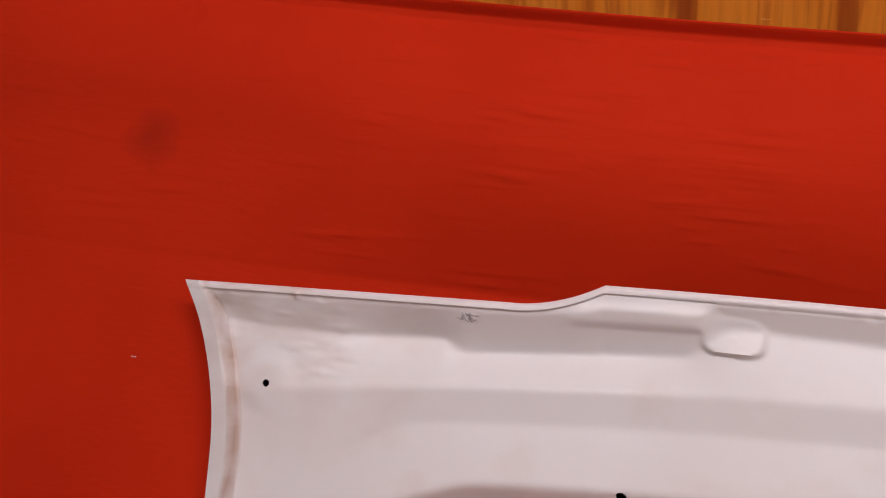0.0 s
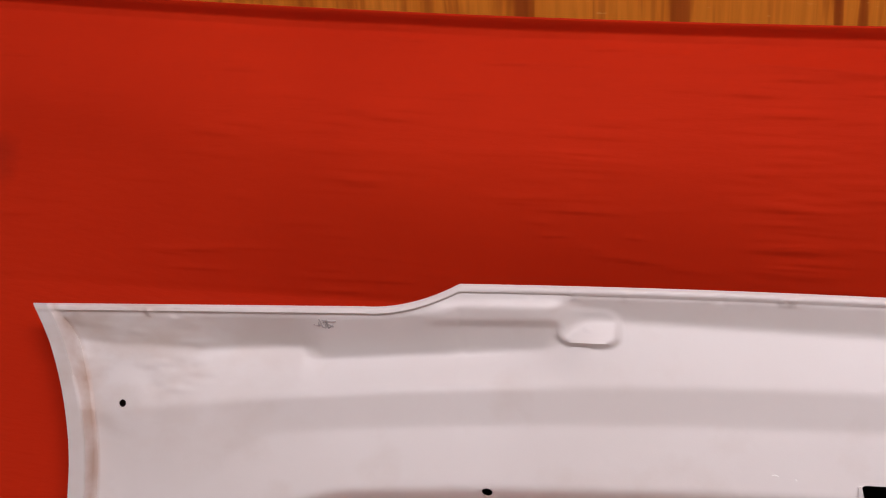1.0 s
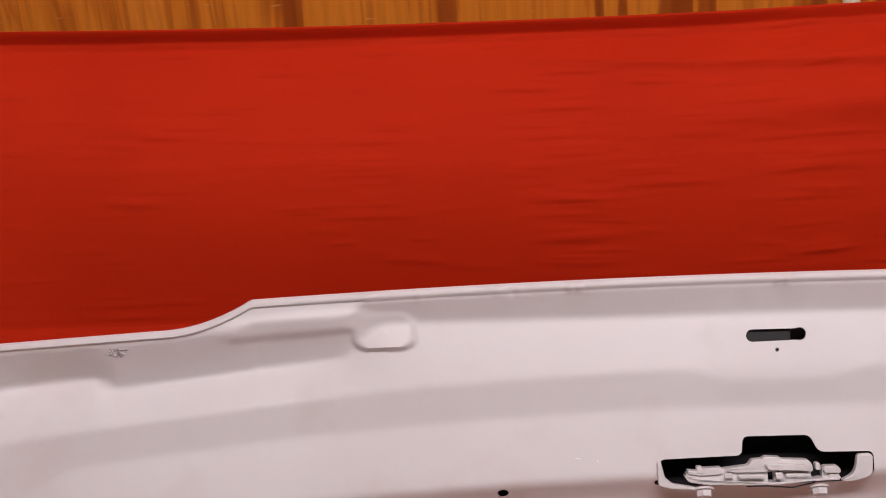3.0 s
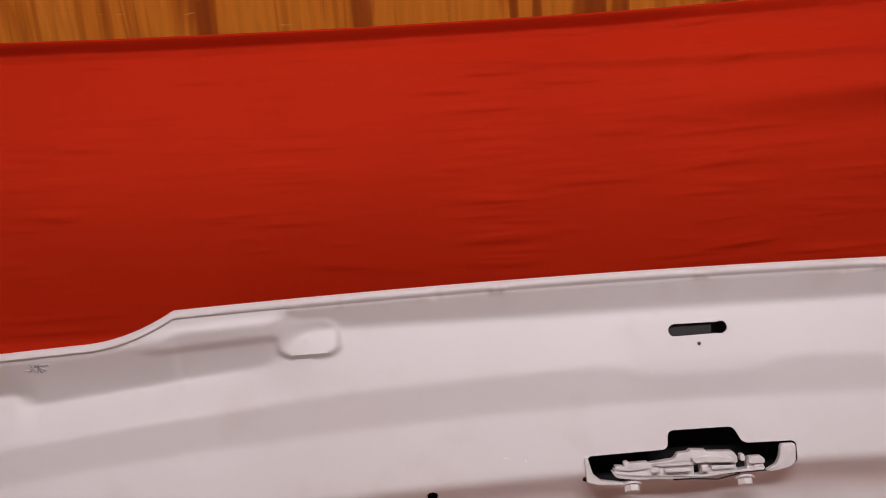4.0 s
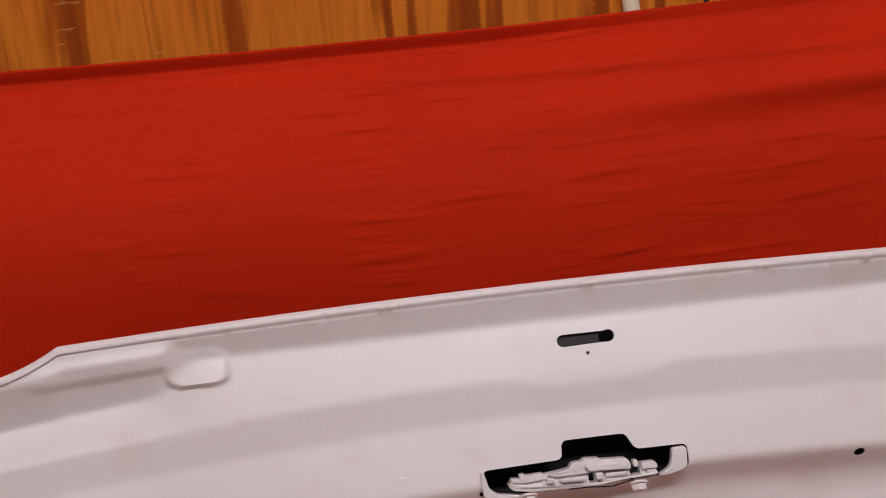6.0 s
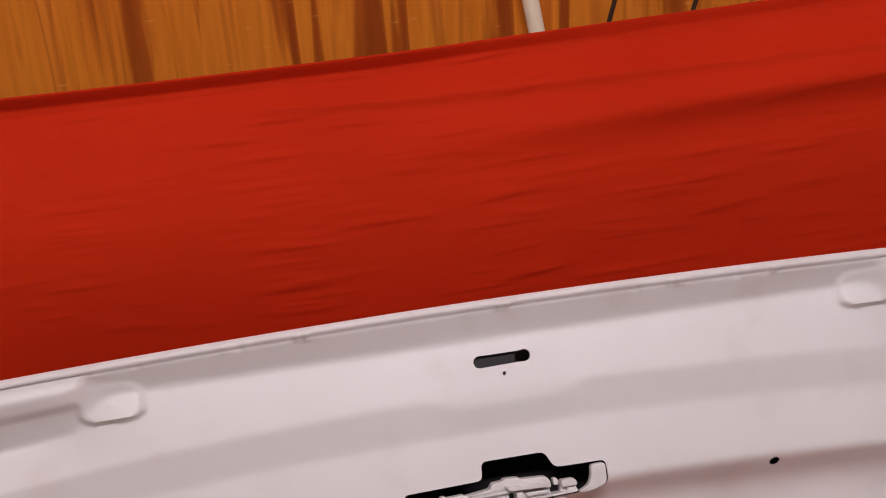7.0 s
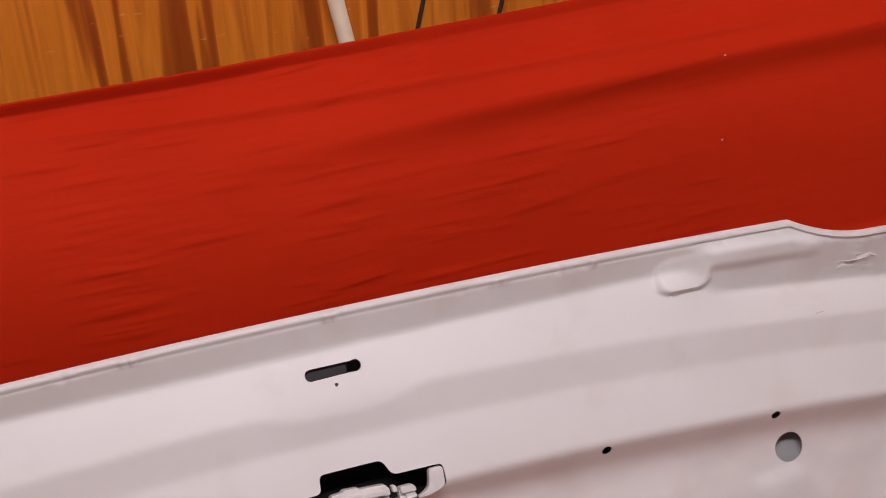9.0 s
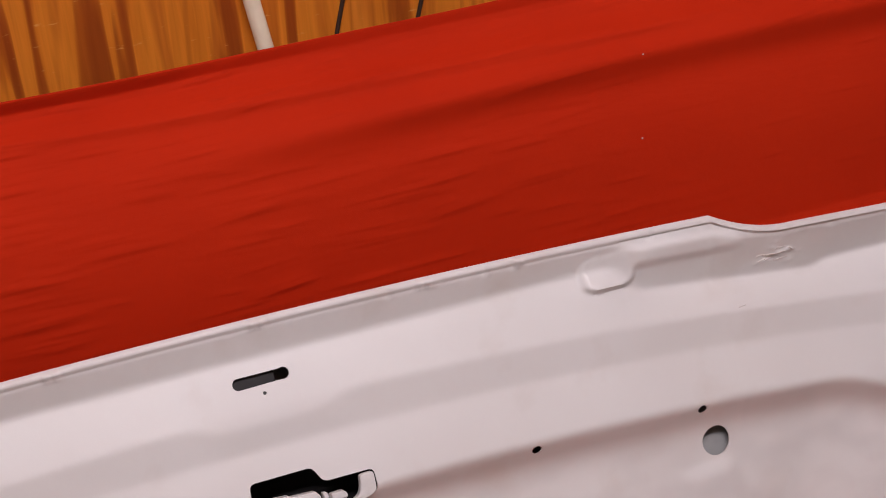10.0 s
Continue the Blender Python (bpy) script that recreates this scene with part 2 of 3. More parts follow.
WALL_Y = 1.25
slab("floor", -3.0, 3.4, -2.8, 1.4, -0.1, 0.0, FLOORM, "grey concrete workshop floor", "floor")
slab("ceiling", -3.0, 3.4, -2.8, 1.4, 2.7, 2.8, PAINT, "off-white painted ceiling", "ceiling")
slab("wall_north", -3.0, 3.4, WALL_Y, 1.4, 0.0, 2.7, PLY, "orange-stained plywood wall with tall dark grain", "wall")
slab("wall_south", -3.0, 3.4, -2.8, -2.7, 0.0, 2.7, PAINT, "off-white painted wall", "wall")
slab("wall_west", -3.0, -2.9, -2.7, WALL_Y, 0.0, 2.7, PAINT, "off-white painted wall", "wall")
slab("wall_east", 3.3, 3.4, -2.7, WALL_Y, 0.0, 2.7, PAINT, "off-white painted wall", "wall")

lamp = thing("ceiling_light", "long white ceiling light with a frosted diffuser", "ceiling light", m=pose(0.15, -0.06, 2.7))
part("housing", block(-0.79, 0.79, -0.18, 0.18, -0.025, 0.0, 0.004), PAINT, lamp)
part("diffuser", block(-0.76, 0.76, -0.16, 0.16, -0.04, -0.0255, 0.004), LAMPM, lamp)


# ---- bench, backing board and cloth ----
BENCH_Z = 0.786
bench = thing("workbench", "plain wooden workbench under a leaning board and red cloth", "workbench", m=pose(MID, 0.80, 0))
part("bench_top", block(-1.15, 1.15, -0.36, 0.36, BENCH_Z - 0.04, BENCH_Z, 0.003), BOARDM, bench)
for sx in (-1.08, 1.08):
    for sy in (-0.30, 0.30):
        part("leg", block(sx - 0.035, sx + 0.035, sy - 0.035, sy + 0.035, 0.0, BENCH_Z - 0.041, 0.003), BOARDM, bench)

board = thing("backing_board", "bare board leaning behind a red cloth", "board", m=BASE)
part("board", block(-0.86, 1.20, -0.385, 0.160, -0.0905, -0.0735, 0.003), BOARDM, board)


def cloth_mesh():
    """The sheet runs over the top of the board, down its slope and a little way onto the bench."""
    nu = 760
    u = np.linspace(-0.95, 1.29, nu)
    path = []                                                      # (v along the slope, w out of it, on the slope?)
    for k in range(14):
        path.append((0.100 + 0.0690 * k / 13, -0.092 - 0.001 * (13 - k) / 13, 0))
    for k in range(1, 16):
        a = math.pi * k / 16
        path.append((0.1690 + 0.0030 * math.sin(a), -0.0590 + 0.0330 * -math.cos(a), 0.0))
    for k in range(290):
        path.append((0.1690 - 0.2200 * k / 289, -0.026, 1.0))
    for k in range(1, 61):
        path.append((-0.0510 - 0.3290 * k / 60, -0.026, 1.0))
    path = np.array(path)
    v, w, on = (np.repeat(path[:, k:k + 1], nu, 1) for k in range(3))
    U = np.repeat(u[None], len(path), 0)
    top = 0.0033 + 0.040 * (U - 0.05) ** 2 + 0.0008 * band(0.18, 0.36, 0.05, U)
    V = v * 0.987 + top * step(-0.1, 0.17, v)
    rng = np.random.RandomState(4)
    d = np.zeros_like(U)
    # one long fold that grows towards the far end of the sheet: gentle above its crest, sharp below
    ridge = 0.098 + 0.005 * np.sin((U - 0.2) * 6.0)
    grow = step(0.02, 0.46, U)
    x = v - ridge
    d += grow * 0.0155 * np.where(x > 0, np.exp(-(x / 0.030) ** 2), np.exp(-(x / 0.0150) ** 2))
    ridge = 0.132 - 0.03 * (U - 0.2)
    x = v - ridge
    d += 0.0045 * band(0.02, 0.62, 0.12, U) * np.where(x > 0, np.exp(-(x / 0.012) ** 2), np.exp(-(x / 0.006) ** 2))
    vcol = path[:, 0]

    def crease(u0, v0, lu, lv, lean, size):
        """A short pulled fold, softer above than below."""
        cols = np.nonzero(np.abs(u - u0) < 3 * lu)[0]
        rows = np.nonzero((np.abs(vcol - v0) < 6 * lv + abs(lean) * 3 * lu) & (path[:, 2] > 0))[0]
        if not len(cols) or not len(rows):
            return
        cut_out = np.ix_(rows, cols)
        y = (v[cut_out] - v0 - lean * (U[cut_out] - u0)) / lv
        d[cut_out] += size * np.exp(-((U[cut_out] - u0) / lu) ** 2) * np.where(y > 0, np.exp(-(y / 2.4) ** 2), np.exp(-y * y))

    # faint short creases, gathered along old fold lines of the sheet
    lines = (-0.30, -0.13, 0.035, 0.055, 0.20, 0.30, 0.46)
    for k in range(420):
        u0 = lines[k % 7] + rng.normal(0, 0.026) if k < 280 else rng.uniform(-0.8, 1.0)
        v0 = rng.uniform(-0.05, 0.158)
        crease(u0, v0, rng.uniform(0.008, 0.036), rng.uniform(0.0011, 0.0024), rng.normal(0.0, 0.035), rng.uniform(0.0001, 0.00055))
    # the deeper creases, most of them stacked along old fold lines
    creases = ((0.035, (0.140, 0.130, 0.103, 0.069, 0.035, 0.006)), (-0.125, (0.149, 0.082, 0.058, 0.027)), (0.205, (0.151, 0.128, 0.052, 0.031, -0.008)),
               (0.180, (0.157, 0.141)), (0.345, (0.062, 0.043, 0.020)), (0.420, (0.055, 0.030)), (-0.290, (0.150, 0.088)), (0.110, (0.120, 0.080, 0.045)), (0.265, (0.152, 0.137)), (0.075, (0.156, 0.147)),
               (-0.010, (0.152, 0.118)), (0.320, (0.131,)), (0.430, (0.138, 0.128)), (0.520, (0.146,)), (-0.200, (0.135, 0.110)), (-0.400, (0.120, 0.070)))
    for u0, heights in creases:
        for v0 in heights:
            lean = rng.normal(0.05 if u0 > 0.15 else 0.0, 0.025)
            size = rng.uniform(0.0008, 0.0015) * (1.25 if v0 > 0.09 else 0.8)
            uu = u0 + rng.normal(0, 0.012)
            crease(uu, v0, rng.uniform(0.016, 0.032), rng.uniform(0.0017, 0.0027), lean, size)
            crease(uu + rng.normal(0, 0.012), v0 + rng.uniform(0.005, 0.009), rng.uniform(0.010, 0.024), 0.0018, lean, size * 0.45)
    # slow waviness
    for k in range(14):
        fu, fv, ph = rng.uniform(2, 9), rng.uniform(15, 60), rng.uniform(0, 6.3)
        d += 0.00022 * np.sin(U * fu + v * fv + ph)
    # bellies out under the board top, then falls away behind the panel
    fall = np.array([[0.1690, 0.0], [0.1665, -0.0022], [0.161, -0.0095], [0.155, -0.0108], [0.145, -0.0065], [0.125, 0.0000], [0.100, 0.0040], [0.080, 0.0052], [0.060, 0.0040], [0.040, -0.0010],
                     [0.020, -0.0080], [0.0, -0.0170], [-0.020, -0.0270], [-0.040, -0.0375], [-0.055, -0.0445], [-0.075, -0.0455], [-0.12, -0.0410], [-0.25, -0.030], [-0.40, -0.018]])
    belly = np.interp(-v, -fall[:, 0], fall[:, 1])
    belly = (np.roll(belly, 1, 0) + np.roll(belly, -1, 0) + 2 * belly) / 4
    wide = np.pad(belly, ((9, 9), (0, 0)), mode="edge")
    wide = sum(wide[k:k + len(belly)] for k in range(19)) / 19
    belly = belly + (wide - belly) * step(0.138, 0.112, v)
    d += belly * (1 - 0.70 * step(-0.24, -0.62, U) * step(0.095, 0.035, v)) * (1 - 0.6 * step(0.10, 0.35, U) * step(0.10, 0.13, v)) * (1 - 0.3 * step(0.35, 0.65, U) * step(0.095, 0.035, v))
    W = w + d * on
    P = np.stack([U, V, W], -1)
    m = np.array(BASE)
    world_pts = P @ m[:3, :3].T + m[:3, 3]
    # the hem that lies on the bench, in world
    foot = world_pts[-1, :, :]
    rows = [world_pts]
    yy = np.linspace(0.0, -0.085, 25)[1:]
    zz = np.zeros(24)
    z_start = foot[:, 2] - (BENCH_Z + 0.004)
    for k, (dy, dz) in enumerate(zip(yy, zz)):
        row = foot.copy()
        row[:, 1] += dy
        row[:, 2] = BENCH_Z + 0.004 + dz + z_start * max(0, 1 - (k + 1) / 6.0) ** 2
        rows.append(row[None])
    front = np.concatenate(rows)
    du = np.gradient(front, axis=1)
    dv = np.gradient(front, axis=0)
    nrm = np.cross(dv, du)
    nrm /= np.linalg.norm(nrm, axis=2, keepdims=True) + 1e-12
    return grid_solid(front, front - nrm * 0.0012)


tagged(link_mesh("red_cloth", cloth_mesh(), RED), "creased plain red cotton sheet draped over a leaning board", "cloth")

# ---- pole and cords behind the cloth ----
PY = WALL_Y - 0.0085
tagged(part("pole", rod([(0.286 + 0.16 * (EYE - 0.468), PY, 0.006), (0.286 - 0.16 * 0.70, PY, EYE + 0.232)], 0.0078, 16), STICKM, smooth=True),
       "pale thin wooden pole leaning against the plywood wall", "pole")
for cx, cz in ((0.366, -0.446), (0.4445, -0.457)):
    pts = [(cx + 0.25 * k + 0.004 * math.sin(9 * k), WALL_Y - 0.0022, EYE + cz + k) for k in np.linspace(-0.35, 0.5, 18)]
    tagged(part("cord", rod(pts, 0.0022, 8), CORDM, smooth=True), "thin dark cord hanging down the plywood wall", "cord", "cords on the wall")


# ---- the car panel ----
def top_edge(u):
    a = np.abs(u)
    x = np.clip((a - 0.380) / 0.072, 0, 1)
    return np.where(a < 0.380, -0.0215 - 0.008 * (a / 0.38) ** 2, -0.0295 - 0.021 * (1 - (1 - x) ** 2) - 0.0135 * np.clip((a - 0.452) / 0.2685, 0, 1))


def side_edge(v):
    return 0.6835 + 0.037 * (np.clip(v + 0.20, 0, 1) / 0.136) ** 2


def recess(u, v):
    """Distance outside the rounded sunken field, negative within."""
    a = np.abs(u)
    x, y = np.maximum(a - 0.455, 0), np.maximum(v + 0.2995 + 0.11 * np.minimum(a, 0.5) ** 2 - 0.005 * u, 0)
    d = np.hypot(x, y) - 0.132
    return d


def soften(W, rows, columns):
    """Box blur over the grid, to round the pressed creases."""
    for axis, n in ((0, rows), (0, rows), (1, columns)):
        pad = [(n, n) if k == axis else (0, 0) for k in (0, 1)]
        C = np.cumsum(np.pad(W, [(p[0] + (1 if p[0] else 0), p[1]) for p in pad], mode="edge"), axis=axis)
        m = 2 * n + 1
        W = ((C[m:] - C[:-m]) if axis == 0 else (C[:, m:] - C[:, :-m])) / m
    return W


def relief(U, V, fine=True):
    """Height of the pressed skin over the plane of the panel."""
    a = np.abs(U)
    t = top_edge(U)
    d = t - V
    ds = side_edge(V) - a
    r = recess(U, V)
    # depth below the edge of the creases, and the level reached at each
    low = -(0.0500 + 0.024 * step(0.282, 0.318, a) + 0.021 * np.clip((a - 0.305) / 0.19, 0, 1))
    low = low + np.where(U < 0, 0.009 * step(0.493, 0.500, a) - 0.006 * step(0.505, 0.60, a), 0.006 * step(0.475, 0.49, a))
    e = t - low
    vb = -0.104 - 0.13 * U ** 2
    b1 = t - (vb + 0.014) + 0.009 * step(0.062, 0.036, a)
    b2 = t - (vb - 0.013) + 0.045 * step(0.17, 0.07, ds)
    ends = step(0.27, 0.36, a) * (1 - step(0.52, 0.63, a))          # the pressing is deeper towards both ends
    lev1 = -0.0120 - 0.0130 * ends
    out = step(0.016, 0.050, ds)
    lev2, lev3, lev4 = -0.0045 - 0.0050 * ends, -0.0088 - 0.0050 * ends, -0.0022 - 0.0035 * ends
    start = 0.008 + 0.009 * step(0.292, 0.312, a) * (1 - step(0.385, 0.425, a))
    W = lev1 * np.clip((d - start) / (e - start), 0, 1)
    W = W + (lev2 - lev1) * np.clip((d - e) / (b1 - e), 0, 1)
    W = W + (lev3 - lev2) * np.clip((d - b1) / (b2 - b1), 0, 1) * out
    R = 0.065                                                       # the inner field swells up inside a rounded outline
    p, q = np.maximum(R - (d - b2), 0), np.maximum(R - (ds - 0.060), 0)
    inner = R - np.hypot(p, q)
    W = W + (lev4 - lev3) * np.clip(inner / 0.056, 0, 1) ** 0.9
    W = W - 0.0270 * (1 - np.exp(-(np.clip(0.0035 - r, 0, 1) / 0.0165) ** 1.5))
    if fine:
        W = soften(W, 1, 3)
    # raised beading in the sunken field
    W = W + 0.004 * band(0.322, 0.365, 0.012, U) * step(-0.224, -0.240, V)
    # hemmed rim along the top and the flange down the sides
    W = W + 0.0032 * step(0.0066, 0.0053, d) - 0.0026 * step(0.0026, 0.0, d)
    wide = 0.0145 + 0.012 * np.clip(-0.064 - V, 0, 0.2)
    flange = step(wide + 0.0035, wide - 0.0005, ds)
    W = W * (1 - 0.8 * flange) + (0.0042 - 0.16 * np.clip(wide - ds, 0, 0.03)) * flange
    W = W - 0.0050 * (1 - flange) * np.exp(-np.clip(ds - wide - 0.002, 0, 1) / 0.014) * step(0.004, 0.02, d)
    # pads and bars under the rim
    for s in (-1, 1):
        x, y = U - (0.2870 if s > 0 else -0.2845), V + (0.0555 if s > 0 else 0.0572)
        corner = np.hypot(np.maximum(np.abs(x) - 0.010, 0) / 0.0140, np.maximum(np.abs(y) - 0.005, 0) / np.where(y < 0, 0.0082, 0.0105))
        pad = step(1.12, 0.64, corner)
        W = W + (0.0046 - 0.24 * np.clip(y, -0.011, 0.013)) * pad
        W = W + 0.0008 * np.exp(-((x / 0.0016) ** 2 + (y / 0.0012) ** 2))
        bx = a - 0.3510
        by = V + 0.0495 + 0.06 * bx
        W = W + np.where(np.sign(U) == s, (0.0030 - 0.0008 * step(0.0, 0.05, bx) - 0.18 * np.clip(by, -0.008, 0.010)) * (1 - pad) * step(0.058, 0.040, np.abs(bx)) * step(0.0115, 0.0035, np.abs(by)), 0)
        # round boss with the screw hole near each end
        rr = np.hypot(U - s * 0.6435, V + 0.138)
        W = W + 0.0018 * step(0.030, 0.013, rr)
    # flat landing round the slot
    W = W + 0.0007 * step(0.062, 0.034, a) * step(-0.102, -0.086, V) * (1 - step(-0.062, -0.040, V))
    return W


def panel_points(na, nb, depth):
    a = np.linspace(-1, 1, na)[None]
    b = (np.linspace(0, 1, nb) ** 1.15)[:, None]
    U = a * 0.70 * np.ones_like(b)
    V = top_edge(U)
    for k in range(4):
        V = top_edge(U) + (-0.385 - top_edge(U)) * b
        U = a * side_edge(V)
    V = top_edge(U) + (-0.385 - top_edge(U)) * b
    return U, V


def lumpy(U, V, W):
    """Hand-brushed sealer and small dents along the rim and in the corners."""
    rng = np.random.RandomState(11)
    d, ds = top_edge(U) - V, side_edge(V) - np.abs(U)
    out = W.copy()
    for k in range(34):
        u0, s = rng.uniform(-0.70, 0.70), rng.uniform(0.0018, 0.006)
        out += rng.uniform(-0.0016, 0.0016) * np.exp(-((U - u0) / s) ** 2) * band(0.002, 0.010, 0.002, d)
    for u0 in (-0.623, -0.147, -0.141, 0.001, 0.007, 0.132, 0.138, 0.213):
        out += rng.uniform(0.0020, 0.0032) * np.exp(-((U - u0) / 0.0020) ** 2) * band(0.003, 0.009, 0.0015, d)
    for k in range(90):
        side = rng.choice((-1, 1))
        u0, v0 = side * rng.uniform(0.58, 0.70), rng.uniform(-0.125, -0.066)
        su, sv = rng.uniform(0.003, 0.012), rng.uniform(0.0015, 0.004)
        out += rng.uniform(-0.0006, 0.0008) * np.exp(-((U - u0) / su) ** 2 - ((V - v0) / sv) ** 2)
    for k in range(30):
        u0, v0 = 0.4385 + rng.normal(0, 0.009), -0.074 + rng.normal(0, 0.004)
        out += rng.uniform(-0.0012, 0.0020) * np.exp(-((U - u0) / 0.004) ** 2 - ((V - v0) / 0.0016) ** 2)
    return out


panel = thing("car_tailgate", "white-primed steel car tailgate inner side up, leaning on red cloth", "car part", m=PANEL)
U, V = panel_points(620, 190, 0.0)
W = lumpy(U, V, relief(U, V))
front = np.stack([U, V, W], -1)
back = np.stack([U, V, W - 0.0014], -1)


def cut(me, cutters):
    """The mesh with the closed cutters taken out of it."""
    ob = new("blank", me)
    tools = []
    for bm in cutters:
        cm = bpy.data.meshes.new("cutter")
        bmesh.ops.recalc_face_normals(bm, faces=bm.faces)
        bm.to_mesh(cm)
        bm.free()
        tools.append(new("cutter", cm))
        mod = ob.modifiers.new("cut", "BOOLEAN")
        mod.operation, mod.solver, mod.object = "DIFFERENCE", "EXACT", tools[-1]
    bpy.context.view_layer.update()
    res = bpy.data.meshes.new_from_object(ob.evaluated_get(bpy.context.evaluated_depsgraph_get()))
    for o in (ob, *tools):
        bpy.data.objects.remove(o)
    return res


def on_skin(x, y):
    """Where a spot lies across the panel, given the depth of the skin there."""
    height = float(relief(np.array([[x]]), np.array([[y]]), False)[0, 0])
    k = 1 - height / 1.05
    return (x + MID) * k - MID, y * k


SLOT = [(-0.0172 + 0.0045 * math.cos(t), -0.0670 + 0.0045 * math.sin(t)) for t in np.linspace(math.pi / 2, 1.5 * math.pi, 9)] + \
       [(0.0136, -0.0708)] + [(0.0166 + 0.0046 * math.cos(t), -0.0665 + 0.0046 * math.sin(t)) for t in np.linspace(-math.pi / 2, math.pi / 2, 9)] + [(0.0136, -0.0626)]
MOUTH = rounded([(-0.0873, -0.1543), (-0.0280, -0.1526), (-0.0271, -0.1392), (0.0205, -0.1390), (0.0265, -0.1513), (0.0652, -0.1516), (0.0652, -0.1675), (0.0605, -0.1711), (0.0473, -0.1737), (0.0180, -0.1746), (-0.0544, -0.1752), (-0.0799, -0.1756), (-0.0905, -0.1731), (-0.0909, -0.1701), (-0.0837, -0.1674)], 0.0045)
cutters = [prism(SLOT, -0.05, 0.05), prism(ring(0.0, -0.0775, 0.0014, 14), -0.05, 0.05), prism(MOUTH, -0.05, 0.05),
           prism(ring(-0.6435, -0.138, 0.0030), -0.05, 0.05), prism(ring(0.6435, -0.138, 0.0030), -0.05, 0.05),
           prism(ring(*on_skin(0.3412, -0.2052), 0.0124, 36), -0.08, 0.05)]
for hx, hy in ((-0.2005, -0.1755), (0.1925, -0.1725), (-0.3515, -0.1815), (0.3365, -0.1785)):
    cutters.append(prism(ring(*on_skin(hx, hy), 0.0030, 20, 1.35), -0.06, 0.05))
skin = cut(grid_solid(front, back), cutters)
link_mesh("inner_skin", skin, WHITE, panel, "white-primed pressed steel inner skin with cut-outs")
skin.set_sharp_from_angle(angle=radians(60))

# outer skin behind it, closed round the edge
Us, Vs = panel_points(160, 60, 0.0)
edge = np.minimum(np.clip((top_edge(Us) - Vs) / 0.02, 0, 1), np.clip((side_edge(Vs) - np.abs(Us)) / 0.03, 0, 1))
edge = np.minimum(edge, np.clip((Vs + 0.385) / 0.02, 0, 1))
back_w = -0.002 - 0.0385 * edge ** 0.6
outer = grid_solid(np.stack([Us * 0.986, Vs * 0.99 - 0.006, back_w], -1), np.stack([Us * 0.986, Vs * 0.99 - 0.006, back_w - 0.0012], -1))
link_mesh("outer_skin", outer, GREY, panel, "bare grey outer skin seen through the holes")


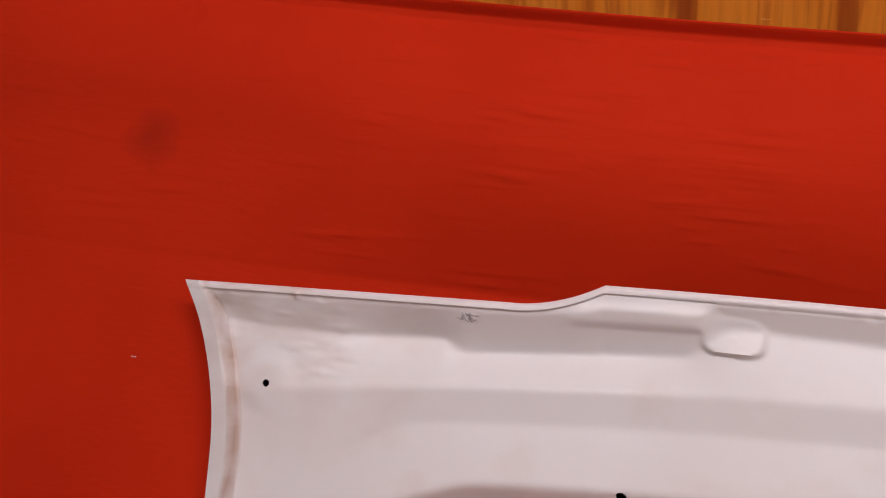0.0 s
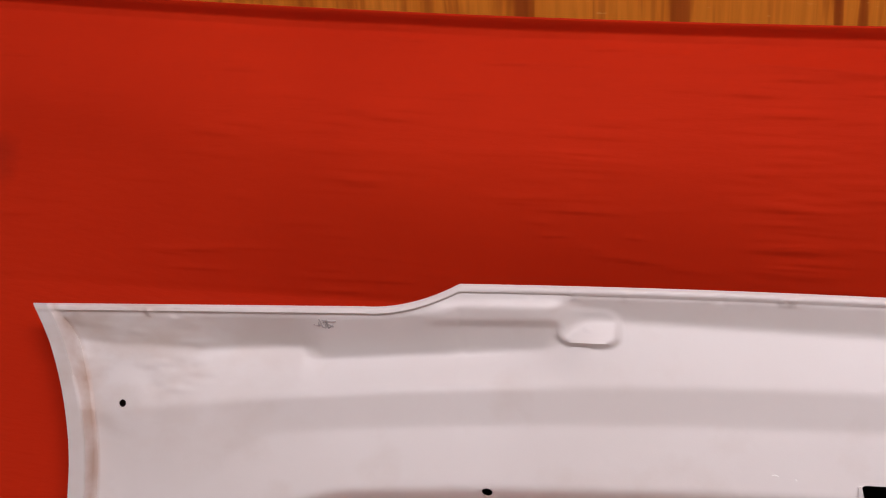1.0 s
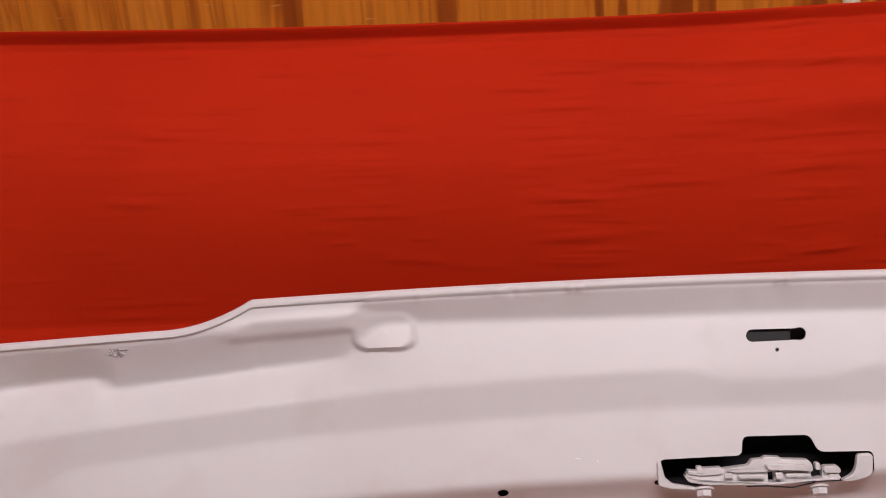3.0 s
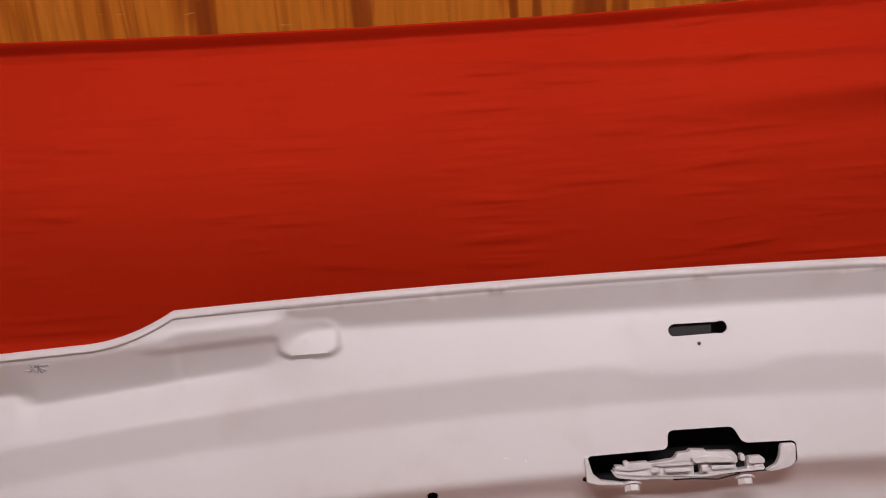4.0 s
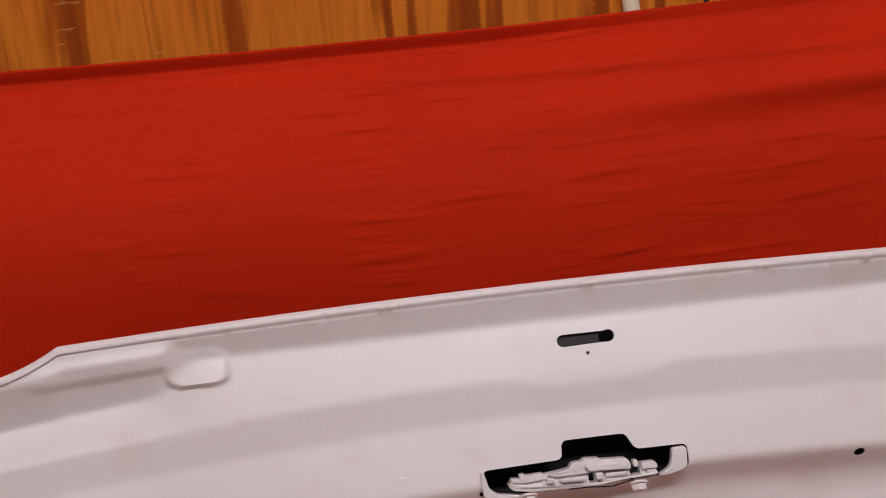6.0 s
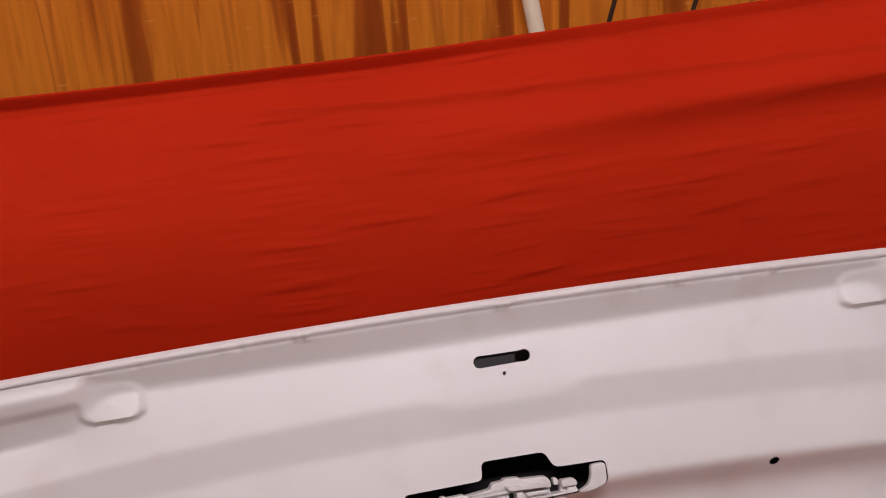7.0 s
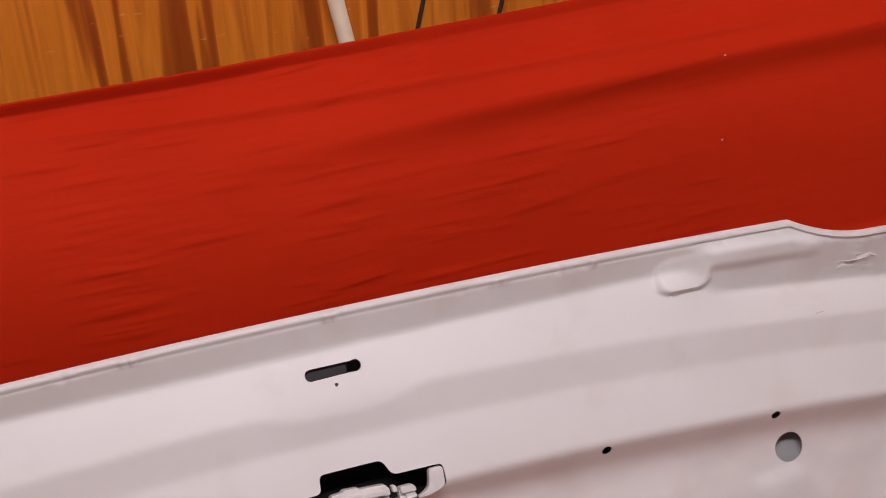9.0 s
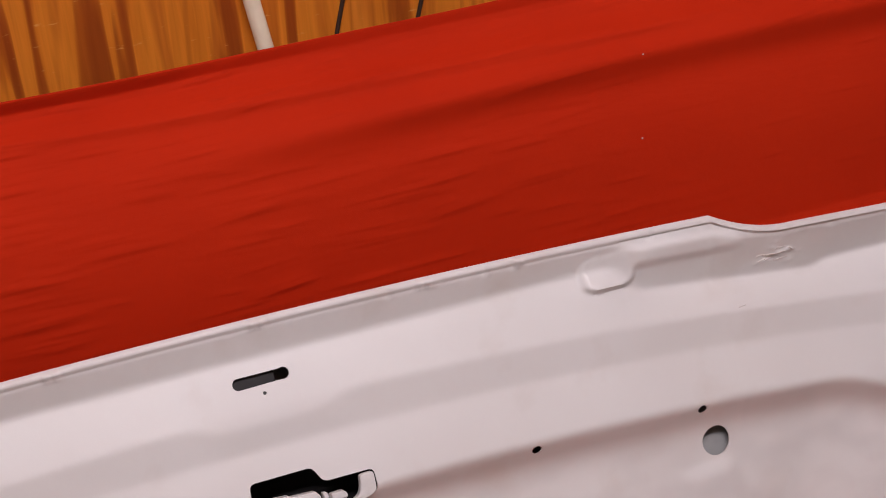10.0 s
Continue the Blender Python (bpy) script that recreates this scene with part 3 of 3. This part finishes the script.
# ---- latch in its opening ----
def latch():
    body = part("latch", prism(rounded([(-0.0707, -0.1652), (-0.0671, -0.1702), (-0.0539, -0.1724), (-0.0246, -0.1731), (-0.0033, -0.1733), (0.0180, -0.1713), (0.0397, -0.1706), (0.0405, -0.1682), (0.0214, -0.1695), (-0.0033, -0.1714), (-0.0246, -0.1707), (-0.0416, -0.1701), (-0.0575, -0.1688)], 0.0022), -0.010, 0.0032, 0.0012), LATCHW, panel, "white painted latch mechanism")

    def piece(name, points, z0, z1, r=0.0016):
        part(name, prism(rounded(points, r), z0, z1, 0.0007), LATCHW, body)
    for plate in ([(-0.0690, -0.1640), (-0.0430, -0.1615), (-0.0200, -0.1590), (-0.0105, -0.1590), (-0.0105, -0.1722), (-0.0246, -0.1724), (-0.0660, -0.1700)],
                  [(-0.0060, -0.1590), (0.0195, -0.1600), (0.0205, -0.1705), (-0.0060, -0.1722)],
                  [(0.0278, -0.1615), (0.0395, -0.1620), (0.0400, -0.1700), (0.0278, -0.1706)]):
        piece("backplate", plate, -0.010, -0.0012)
    piece("knob", [(-0.0616, -0.1591), (-0.0573, -0.1588), (-0.0567, -0.1639), (-0.0607, -0.1643)], -0.006, 0.0022)
    piece("lever", [(-0.0680, -0.1617), (-0.0586, -0.1625), (-0.0573, -0.1605), (-0.0433, -0.1600), (-0.0429, -0.1650), (-0.0575, -0.1659), (-0.0671, -0.1644)], -0.008, 0.0015)
    piece("upper_plate", [(-0.0416, -0.1618), (-0.0246, -0.1591), (-0.0220, -0.1551), (-0.0144, -0.1547), (-0.0127, -0.1530), (-0.0020, -0.1537), (-0.0012, -0.1550), (0.0180, -0.1560), (0.0209, -0.1599), (0.0209, -0.1645), (-0.0003, -0.1636), (-0.0118, -0.1639), (-0.0352, -0.1640)], -0.008, 0.0022)
    piece("cover_plate", [(-0.0135, -0.1579), (-0.0025, -0.1576), (0.0150, -0.1588), (0.0175, -0.1617), (0.0167, -0.1633), (-0.0025, -0.1623), (-0.0105, -0.1623)], 0.0024, 0.0064)
    piece("window_frame", [(-0.0420, -0.1645), (-0.0361, -0.1643), (-0.0356, -0.1677), (-0.0416, -0.1678)], -0.004, 0.0036, 0.0006)
    piece("tooth", [(-0.0327, -0.1654), (-0.0135, -0.1654), (-0.0127, -0.1683), (-0.0318, -0.1680)], -0.004, 0.0046)
    piece("stop", [(-0.0063, -0.1639), (-0.0012, -0.1639), (-0.0005, -0.1685), (-0.0059, -0.1687)], -0.004, 0.0070, 0.001)
    piece("tongue", [(0.0014, -0.1654), (0.0180, -0.1655), (0.0188, -0.1680), (0.0018, -0.1683)], -0.006, 0.0024)
    piece("pawl", [(0.0282, -0.1605), (0.0384, -0.1604), (0.0403, -0.1632), (0.0401, -0.1657), (0.0286, -0.1655)], -0.006, 0.0034)
    piece("pin", [(0.0320, -0.1667), (0.0392, -0.1664), (0.0397, -0.1685), (0.0324, -0.1688)], -0.006, 0.0020, 0.0008)
    piece("stub", [(0.0226, -0.1584), (0.0260, -0.1585), (0.0267, -0.1633), (0.0231, -0.1634)], -0.006, 0.0018, 0.001)
    part("spring_rod", rod([(-0.0267, -0.1734, 0.0045), (-0.0118, -0.1734, 0.0052), (0.0052, -0.1748, 0.0052), (0.0214, -0.1716, 0.0048)], 0.0005, 8), BLACK, body)
    part("bracket", prism(rounded([(0.0525, -0.1532), (0.0624, -0.1530), (0.0636, -0.1549), (0.0632, -0.1666), (0.0591, -0.1698), (0.0478, -0.1723), (0.0403, -0.1717), (0.0494, -0.1670), (0.0518, -0.1609)], 0.003), -0.006, 0.0008, 0.001), LATCHW, panel, "white bracket beside the latch")
    part("bracket", prism(rounded([(-0.0892, -0.1554), (-0.0867, -0.1547), (-0.0837, -0.1670), (-0.0782, -0.1716), (-0.0607, -0.1743), (-0.0607, -0.1759), (-0.0799, -0.1748), (-0.0884, -0.1724)], 0.0012), -0.006, 0.0008, 0.0006), LATCHW, panel, "white bracket beside the latch")
    for bx, by in ((-0.0561, -0.1776), (0.0256, -0.1777)):
        bolt = part("bolt", rod([(bx, by + 0.001, 0.001), (bx, by - 0.0030, 0.0025)], 0.0056, 6), LATCHW, panel, "white painted hex bolt")
        part("washer", rod([(bx, by + 0.0024, 0.0003), (bx, by + 0.0010, 0.001)], 0.0068, 20), LATCHW, bolt)


latch()
# flat black sheet added behind the opening; its colour stands for the shade inside
part("latch_shade_sheet", block(-0.100, 0.080, -0.200, -0.120, -0.0400, -0.0383, 0.0), BLACK, panel, "black sheet added behind the latch as painted shade")
part("slot_strip", prism(rounded([(-0.032, -0.0755), (0.0105, -0.0745), (0.0105, -0.0590), (-0.032, -0.0600)], 0.003), -0.0145, -0.0135), plain("dark_grey_plastic", (0.022, 0.020, 0.021), 0.6), panel, "dark grey strip behind the slot")


# ---- small marks: brushed sealer, scratches, lint ----
def squiggle(name, u, v, wide, high, knots, radius, mat, label, seed):
    """A crooked stroke of hardened sealer that lies on the skin."""
    rng = np.random.RandomState(seed)
    xs = u + wide * (np.sort(rng.uniform(0, 1, knots)) - 0.5)
    ys = v + high * rng.uniform(-0.5, 0.5, knots)
    k = np.linspace(0, knots - 1, knots * 4)
    px, py = np.interp(k, np.arange(knots), xs), np.interp(k, np.arange(knots), ys)
    pts = []
    for x, y in zip(px, py):
        j = int(np.argmin((U - x) ** 2 + (V - y) ** 2))
        pts.append((x, y, float(W.flat[j]) + radius * 0.3))
    return part(name, rod(pts, radius, 6), mat, panel, label, True)


for k in range(4):
    squiggle("sealer_mark", -0.4870 + 0.002 * k, -0.0655, 0.010, 0.008, 5, 0.0005, SEALER, "dark cracked stroke of sealer", 2 + k)
squiggle("sealer_mark", -0.4790, -0.0630, 0.014, 0.0015, 5, 0.0005, SEALER, "dark cracked stroke of sealer", 15)
STAINED = plain("stained_sealer", (0.70, 0.63, 0.61), 0.6, spread=0.12, scale=200)
for k, (du, dv, wd) in enumerate(((0.0, 0.0, 0.020), (0.006, 0.004, 0.014), (-0.008, -0.003, 0.022), (0.004, -0.005, 0.018), (0.013, 0.001, 0.009), (-0.014, 0.001, 0.010))):
    squiggle("sealer_mark", 0.4385 + du, -0.0735 + dv, wd, 0.003, 5, 0.0005, STAINED, "lumpy hardened patch of sealer", 20 + k)
squiggle("paint_run", 0.4005, -0.1080, 0.014, 0.002, 4, 0.0004, STAINED, "grey smear in the primer", 9)
FRESH = plain("bright_scratch", (0.97, 0.96, 0.95), 0.3, spread=0.02, relief=0)
squiggle("scratch", -0.1455, -0.1530, 0.006, 0.002, 3, 0.0004, FRESH, "short bright scratch", 7)
squiggle("scratch", -0.1345, -0.1538, 0.008, 0.003, 3, 0.0004, FRESH, "short bright scratch", 8)
sheet = bpy.data.objects["red_cloth"].data
spots = np.empty(len(sheet.vertices) * 3)
sheet.vertices.foreach_get("co", spots)
spots = spots.reshape(-1, 3)[: len(spots) // 6]
for fu, fv in ((0.530, 0.044), (0.548, 0.112), (-0.614, -0.138), (-0.611, -0.139)):
    eye, aim = np.array((0, 0, EYE)), np.array(BASE @ Vector((fu, fv, -0.04)))
    way = (aim - eye) / np.linalg.norm(aim - eye)
    off = spots - eye
    pt = Vector(spots[int(np.argmin(np.linalg.norm(np.cross(off, way), axis=1)))]) + NRM * 0.0005
    bm = bmesh.new()
    bmesh.ops.create_icosphere(bm, subdivisions=1, radius=0.0008, matrix=Matrix.Translation(pt) @ Matrix.Diagonal((1.3, 0.7, 0.8, 1)))
    tagged(part("lint", bm, PAINT), "tiny white speck of lint on red cloth", "lint", "lint specks")
